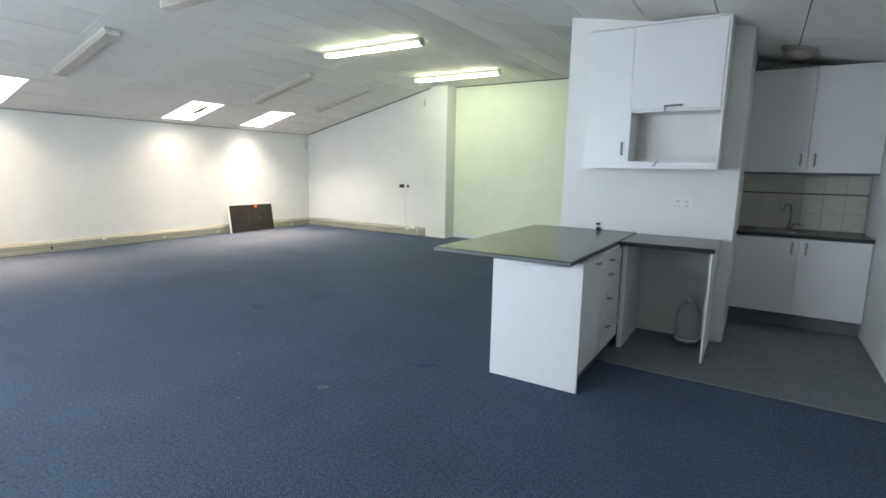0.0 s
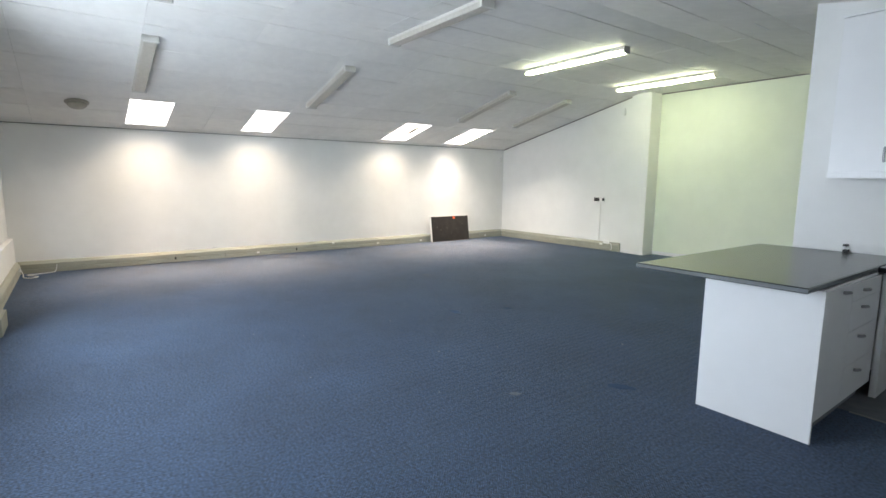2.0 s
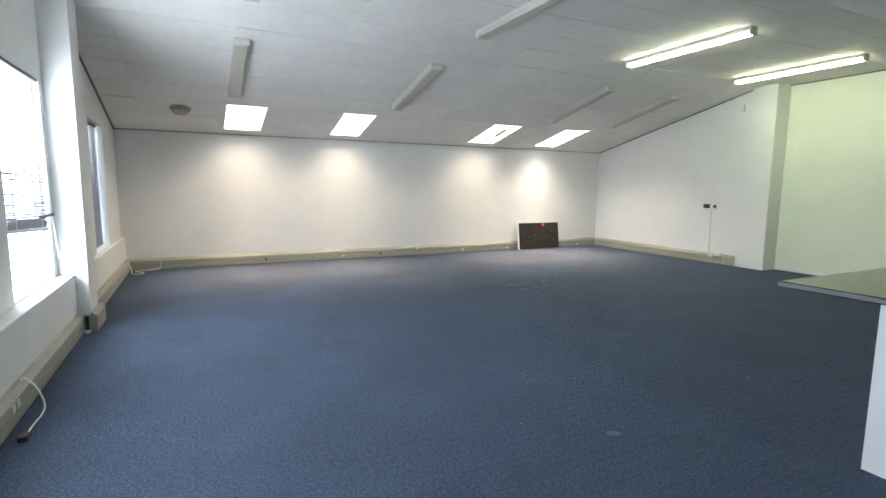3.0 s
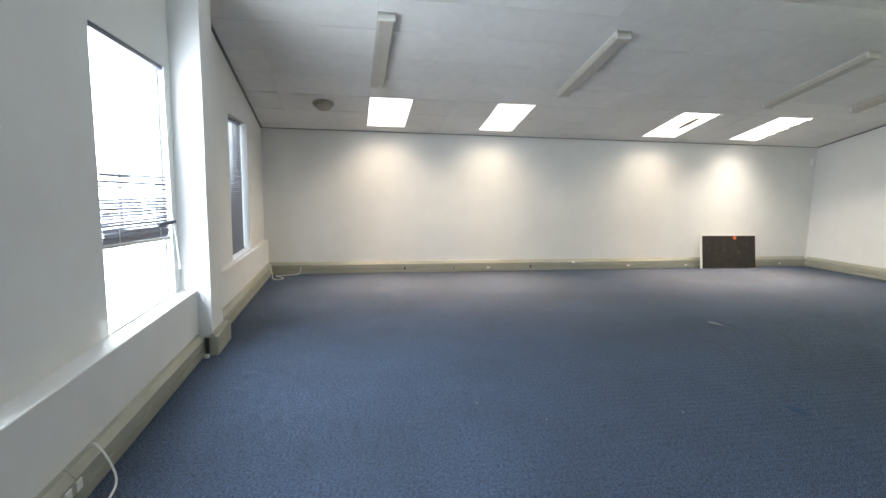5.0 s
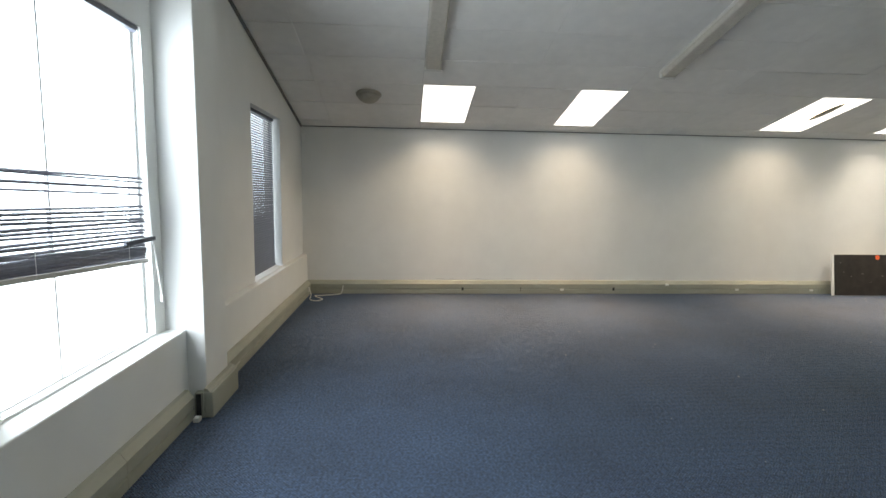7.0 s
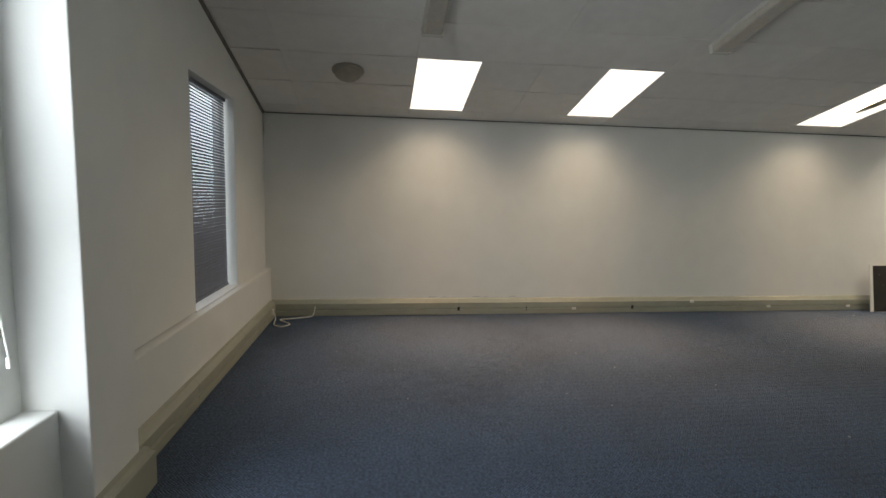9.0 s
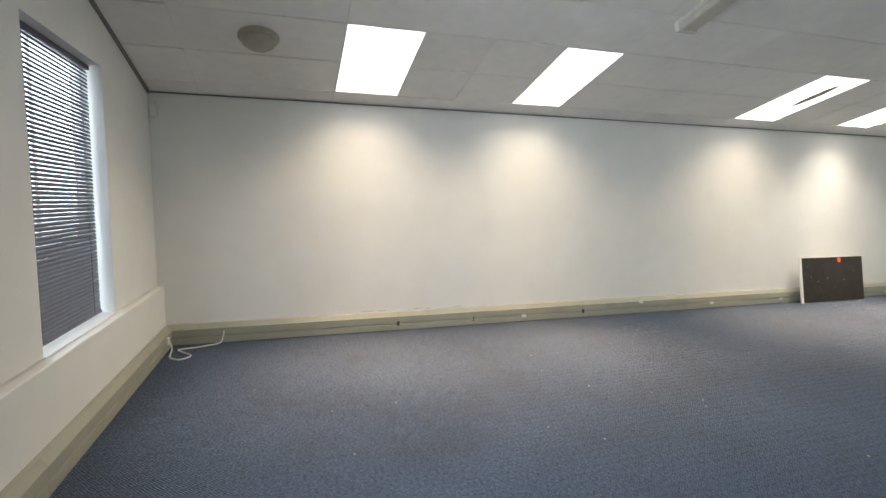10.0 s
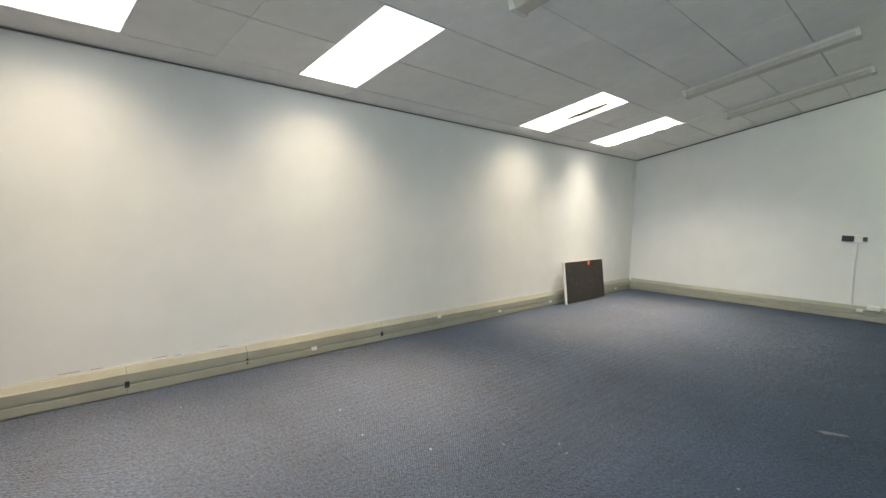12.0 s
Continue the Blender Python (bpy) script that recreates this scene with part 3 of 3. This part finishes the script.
for k in range(60):
    x, y, r = rng.uniform(-10.4, -3), rng.uniform(0.4, 8.5), rng.uniform(0.003, 0.007)
    add_box(crumbs, x, x + r * 2, y, y + r, 0.0, r * 0.5)
tagged(part("debris", crumbs, M_LINT), "scattered pale crumbs and paper scraps on carpet", "debris", kind="stuff")
M_SCRAP = mat("flattened_lint", (0.16, 0.18, 0.22), 0.95, 0.2, 60.0)
M_STAIN = mat("carpet_stain", (0.054, 0.094, 0.168), 0.95, 0.3, 120.0, 0.3, 240.0, spec=0.1)


def patch(x, y, a, b, turn):
    bm = lathe([(1, 0.0), (0.8, 0.0025)], 15)
    for v in bm.verts:
        v.co.x *= a * rng.uniform(0.7, 1.1)
        v.co.y *= b * rng.uniform(0.7, 1.1)
    bmesh.ops.rotate(bm, cent=(0, 0, 0), matrix=Euler((0, 0, radians(turn))).to_matrix(), verts=bm.verts)
    bmesh.ops.translate(bm, vec=(x, y, 0), verts=bm.verts)
    return bm


for x, y, a, b, turn in ((-7.05, 4.93, 0.10, 0.03, 20), (-2.93, 2.87, 0.05, 0.03, 60)):
    tagged(part("lint_patch", patch(x, y, a, b, turn), M_SCRAP), "pale flattened scrap trodden into the carpet", "lint patch")
for x, y, a, b, turn in ((-2.55, 3.62, 0.12, 0.05, 30), (-4.99, 3.91, 0.10, 0.05, 10), (-4.75, 4.53, 0.07, 0.04, 50)):
    tagged(part("carpet_stain", patch(x, y, a, b, turn), M_STAIN), "dark old stain in the blue carpet", "stain", kind="structure")


# ---- wall units on the end wall ----
sw = empty("wall_socket", "black switch panel with a white box and plug on the wall", "wall socket", pose(-7.47, YN, 1.13))
part("panel", boxes((-0.15, -0.012, -0.024, -0.0085, -0.040, 0.040), bevel=0.003), M_BLACK, sw)
part("back_plate", boxes((-0.165, -0.003, -0.008, -0.001, -0.055, 0.055), bevel=0.002), M_WPLAST, sw)
part("box", boxes((0.0, 0.12, -0.03, -0.001, -0.05, 0.05), bevel=0.004), M_WPLAST, sw)
part("plug", boxes((0.085, 0.135, -0.05, -0.031, -0.03, 0.03), bevel=0.006), M_BLACK, sw)
part("conduit", boxes((0.01, 0.026, -0.014, -0.001, -0.94, -0.052), bevel=0.002), M_WPLAST, sw, "thin white conduit")
ad = empty("adapter_cluster", "white plug adapters on the trunking", "plug", pose(-7.18, YN - 0.052, 0.19))
part("adapter", boxes((-0.09, 0.05, -0.045, -0.001, -0.03, 0.035), bevel=0.008), M_WPLAST, ad)
part("plug", boxes((-0.2, -0.13, -0.03, -0.001, -0.07, -0.03), bevel=0.006), M_WPLAST, ad)
part("lead", tube([(0.05, -0.03, 0.0), (0.12, -0.05, -0.02), (0.15, -0.06, -0.12), (0.13, -0.08, -0.150)], 0.006, 6), M_WPLAST, ad)

# loose leads on the floor
cable = tube([(-10.46, -0.365, 0.10), (-10.44, -0.34, 0.03), (-10.36, -0.335, 0.008), (-10.22, -0.31, 0.008), (-10.14, -0.22, 0.008), (-10.24, -0.15, 0.008), (-10.36, -0.23, 0.008), (-10.46, -0.29, 0.008), (-10.50, -0.16, 0.008), (-10.58, 0.02, 0.008), (-10.615, 0.06, 0.03), (-10.62, 0.08, 0.12)], 0.007, 8)
tagged(part("cable", cable, M_WPLAST, None, "", True), "loose white cable curled on the carpet", "cable")
cb = empty("cable", "white lead hanging from the trunking with a black plug", "cable", pose(-4.83, -0.38, 0))
part("lead", tube([(0, -0.03, 0.19), (0.03, 0.0, 0.215), (0.06, 0.06, 0.16), (0.07, 0.10, 0.05), (0.16, 0.11, 0.012), (0.34, 0.10, 0.010), (0.48, 0.10, 0.012)], 0.006, 8), M_WPLAST, cb, "", True)
part("plug", boxes((0.48, 0.55, 0.075, 0.125, 0.001, 0.035), bevel=0.006), M_BLACK, cb)


# ---- kitchenette ----
def bar_handle(name, parent, length, m):
    """A bowed steel pull along local x."""
    bm = tube([(-length / 2, 0, 0), (-length / 2, -0.018, 0), (-length * 0.3, -0.027, 0), (length * 0.3, -0.027, 0), (length / 2, -0.018, 0), (length / 2, 0, 0)], 0.0085, 8)
    ob = part(name, bm, M_STEEL, parent, "brushed steel pull", True)
    ob.matrix_basis = m
    return ob


CT = 0.965
# worktop
top = empty("worktop", "dark laminate L-shaped worktop with a grey edge", "worktop")
part("slab", boxes((-2.475, -1.43, 3.60, 5.618, CT - 0.034, CT), bevel=0.006), M_TOP, top)
part("edge_strip", boxes((-2.4755, -1.4295, 3.5985, 3.6005, CT - 0.028, CT - 0.006)), M_EDGE, top, "grey edging strip")
part("edge_strip", boxes((-1.4305, -1.4285, 3.6005, 4.925, CT - 0.028, CT - 0.006)), M_EDGE, top, "grey edging strip")
part("slab", boxes((-1.428, -0.70, 4.90, 5.618, CT - 0.045, CT - 0.008), bevel=0.005), M_TOP, top)

base = empty("base_cabinet", "white melamine drawer unit under the dark worktop", "cabinet")
part("end_panel", boxes((-2.075, -1.40, 3.79, 3.81, 0.0, CT - 0.037), bevel=0.0015), M_WHITE, base, "plain white end panel")
part("body", boxes((-2.05, -1.425, 3.811, 4.93, 0.12, CT - 0.04)), M_WHITE, base)
part("back_panel", boxes((-2.07, -2.052, 3.812, 5.615, 0.0, CT - 0.038)), M_WHITE, base)
part("plinth", boxes((-2.0, -1.47, 3.812, 4.93, 0.0, 0.118)), M_KICK, base)


def knob(parent, y, z, x=-1.405):
    bm = tube([(0, 0, 0), (0.016, 0, 0.002), (0.024, 0.012, 0.003), (0.026, 0.034, 0.0)], 0.0105, 8)
    bmesh.ops.translate(bm, vec=(x, y, z), verts=bm.verts)
    part("knob", bm, M_STEEL, parent, "small steel knob", True)


d = part("door", boxes((-1.424, -1.405, 3.813, 4.30, 0.125, CT - 0.045), bevel=0.002), M_WHITE, base)
knob(d, 4.12, 0.88)
z = 0.125
for hgt in (0.235, 0.235, 0.20, 0.115):
    d = part("drawer_front", boxes((-1.424, -1.405, 4.304, 4.925, z, z + hgt - 0.002), bevel=0.001), M_WHITE, base)
    knob(d, 4.52, z + hgt - 0.06)
    z += hgt
part("filler_panel", boxes((-1.40, -1.36, 4.935, 5.615, 0.005, CT - 0.047), bevel=0.0015), M_WHITE, base)

leg = tagged(part("support_panel", boxes((-0.733, -0.715, 4.93, 5.60, 0.0055, CT - 0.047), bevel=0.0015), M_WHITE), "white upright panel that carries the worktop end", "panel")

# bottle in the open bay
bt = empty("water_bottle", "large clear empty plastic water bottle on the vinyl floor", "bottle", pose(-0.89, 5.44, 0.0055) @ Matrix.Scale(1.2, 4))
part("body", lathe([(0.07, 0.0), (0.085, 0.008), (0.087, 0.05), (0.083, 0.058), (0.087, 0.066), (0.087, 0.12), (0.083, 0.128), (0.087, 0.136), (0.087, 0.21), (0.08, 0.25), (0.05, 0.295), (0.028, 0.315), (0.026, 0.335)], 28), M_PET, bt, "", True)
part("cap", lathe([(0.029, 0.335), (0.029, 0.355), (0.026, 0.358)], 20), M_WPLAST, bt, "", True)
part("paper_label", lathe([(0.0884, 0.03), (0.0884, 0.048)], 28), M_WPLAST, bt)

# wall cabinet with a lift-up flap and an open bay
UX0, UX1, UY, UZ0, UZ1 = -1.90, -0.77, 5.28, 1.58, 2.80
up = empty("wall_cabinet", "white wall cabinet with an empty microwave bay and crooked handles", "cabinet")
t = 0.018
part("carcass", boxes((UX0, UX0 + t, UY + 0.02, 5.618, UZ0, UZ1), (UX1 - t, UX1, UY + 0.001, 5.618, UZ0, UZ1), (UX0 + t, UX1 - t, UY + 0.02, 5.618, UZ1 - t, UZ1), (UX0 + t, UX1 - t, UY + 0.001, 5.618, UZ0 + 0.045, UZ0 + 0.062), (-1.512, -1.494, UY + 0.001, 5.618, UZ0 + 0.062, UZ1 - t), (-1.494, UX1 - t, UY + 0.02, 5.618, 2.07, 2.088)), M_WHITE, up)
part("back", boxes((UX0 + t, UX1 - t, 5.600, 5.617, UZ0 + 0.062, UZ1 - t)), M_INNER, up, "dull inner back board")
part("bottom_rail", boxes((UX0, UX1, UY, UY + 0.018, UZ0, UZ0 + 0.044), bevel=0.0015), M_WHITE, up)
part("top_trim", boxes((UX0 - 0.004, UX1 + 0.004, UY - 0.004, UY + 0.018, UZ1 + 0.001, UZ1 + 0.02), bevel=0.002), M_WHITE, up)
d = part("door", boxes((UX0 + 0.003, -1.508, UY - 0.001, UY + 0.017, UZ0 + 0.048, UZ1 - 0.003), bevel=0.002), M_WHITE, up)
bar_handle("handle", d, 0.10, pose(-1.555, UY, 1.755, 0, 90, 0))
d = part("flap", boxes((-1.502, UX1 - 0.022, UY - 0.001, UY + 0.017, 2.088, UZ1 - 0.003), bevel=0.002), M_WHITE, up)
bar_handle("handle", d, 0.13, pose(-1.15, UY, 2.115, 0, -2, 0))
part("loose_catch", boxes((-1.225, -1.213, UY - 0.012, UY - 0.002, 2.07, 2.12), bevel=0.002), M_STEEL, d)
part("hook", tube([(-1.27, UY - 0.002, 1.60), (-1.262, UY - 0.02, 1.615), (-1.24, UY - 0.022, 1.645)], 0.005, 6), M_STEEL, up)
part("catch", boxes((-0.80, -0.789, UY - 0.004, UY + 0.0, 2.04, 2.065)), M_STEEL, up)

so = empty("wall_socket", "white double wall socket above the worktop", "wall socket", pose(-1.05, 5.62, 1.265))
part("plate", boxes((-0.075, 0.075, -0.012, -0.001, -0.05, 0.05), bevel=0.004), M_WPLAST, so)
for q in (-0.036, 0.036):
    part("rocker", boxes((q - 0.012, q + 0.012, -0.017, -0.0125, 0.01, 0.032), bevel=0.002), M_LAMP, so)
    for dx in (-0.012, 0.012):
        part("pin_hole", boxes((q + dx - 0.003, q + dx + 0.003, -0.0135, -0.0125, -0.024, -0.016)), M_BLACK, so)
ol = empty("cable_outlet", "small black and white cable outlet at the worktop edge", "cable outlet", pose(-1.80, 5.62, CT + 0.001))
part("plug", boxes((-0.018, 0.018, -0.05, -0.001, 0.0, 0.022), bevel=0.004), M_BLACK, ol)
part("plug", boxes((-0.03, -0.004, -0.04, -0.001, 0.026, 0.045), bevel=0.004), M_WPLAST, ol)
part("plug", boxes((-0.022, 0.012, -0.045, -0.001, 0.048, 0.066), bevel=0.004), M_BLACK, ol)

# sink alcove
ALCOVE = pose(0.078, -0.102, 0)
sb = empty("sink_cabinet", "white two-door sink base cabinet with a dark plinth", "cabinet", ALCOVE)
part("body", boxes((-0.698, 0.42 - 0.002, 6.64, 7.248, 0.15, 0.928)), M_WHITE, sb)
part("plinth", boxes((-0.698, 0.42 - 0.002, 6.70, 6.72, 0.0055, 0.149)), M_KICK, sb)
for a, b, hx in ((-0.695, -0.150, -0.205), (-0.146, 0.42 - 0.004, -0.09)):
    d = part("door", boxes((a, b, 6.62, 6.638, 0.155, 0.922), bevel=0.002), M_WHITE, sb)
    bar_handle("handle", d, 0.11, pose(hx, 6.62, 0.83, 0, 90, 0))
st = empty("sink_worktop", "dark laminate worktop with an inset steel sink", "worktop", ALCOVE)
part("slab", boxes((-0.699, 0.42 - 0.001, 6.59, 7.248, 0.93, 0.965), bevel=0.005), M_TOP, st)
bm = boxes((-0.52, -0.18, 6.72, 7.10, 0.9655, 0.971))
bmesh.ops.inset_region(bm, faces=[f for f in bm.faces if f.normal.z > 0.5 or f.calc_center_median().z > 0.9705], thickness=0.025, depth=-0.004)
part("sink", bm, M_STEEL, st, "stainless steel sink rim")
tp_ = empty("tap", "tall curved steel mixer tap behind the sink", "tap", ALCOVE @ pose(-0.22, 7.14, 0.966))
part("base", lathe([(0.028, 0), (0.026, 0.03), (0.018, 0.05)], 18), M_STEEL, tp_, "", True)
part("spout", tube([(0, 0, 0.04), (0, 0, 0.2), (-0.02, -0.04, 0.26), (-0.06, -0.12, 0.275), (-0.08, -0.17, 0.22)], 0.011, 10), M_STEEL, tp_, "", True)
part("lever", tube([(0.01, 0, 0.05), (0.06, -0.01, 0.065), (0.10, -0.02, 0.06)], 0.008, 8), M_STEEL, tp_, "", True)

uc = empty("wall_cabinet", "white two-door wall cabinet above the sink", "cabinet", ALCOVE)
part("carcass", boxes((-0.698, 0.42 - 0.002, 6.87, 7.248, 1.575, 2.60)), M_WHITE, uc)
for a, b, hx in ((-0.695, -0.160, -0.215), (-0.156, 0.42 - 0.004, -0.10)):
    d = part("door", boxes((a, b, 6.85, 6.868, 1.578, 2.597), bevel=0.002), M_WHITE, uc)
    bar_handle("handle", d, 0.11, pose(hx, 6.85, 1.70, 0, 90, 0))
bx = tagged(part("box", boxes((-0.48, -0.22, 6.88, 7.1, 2.602, 2.66), bevel=0.004), M_CARD), "flat cardboard box stored on top of the cabinet", "box")
copy_thing(det, pose(-0.27, 6.42, ceil_z(-0.27) - 0.004, 0, math.degrees(math.atan(FALL)), 0))
part("pelmet", boxes((-0.698, 0.42 - 0.002, 6.86, 6.875, 1.556, 1.574)), M_KICK, uc, "dark strip under the cabinet")

# tiled splashback, each tile a piece
sp = empty("splashback", "cream glazed wall tiles with a brown border line", "tiles", ALCOVE, "", "structure")
part("grout", boxes((-0.70, 0.42, 7.244, 7.2495, 0.966, 1.574)), M_GROUT, sp)


def piece_mesh(w, h, material):
    bm = boxes((0, w, -0.006, 0, 0, h), bevel=0.0015)
    ob = part("tile_source", bm, material)
    me = ob.data
    bpy.data.objects.remove(ob)
    return me


big, strip = piece_mesh(0.183, 0.185, M_TILE), piece_mesh(0.183, 0.012, M_BORDER)
z = 0.968
for row, (me, h) in enumerate(((big, 0.185), (big, 0.185), (strip, 0.012), (big, 0.185))):
    for k in range(6):
        o = new("tile", me)
        o.parent = sp
        o.matrix_basis = pose(-0.698 + 0.1865 * k, 7.2438, z)
    z += h + 0.004

# outside ground below the windows
tagged(part("ground", boxes((-60, 60, -80, -1.02, -0.3, -0.16)), M_PAVE), "pale paving outside the windows", "ground", kind="structure")
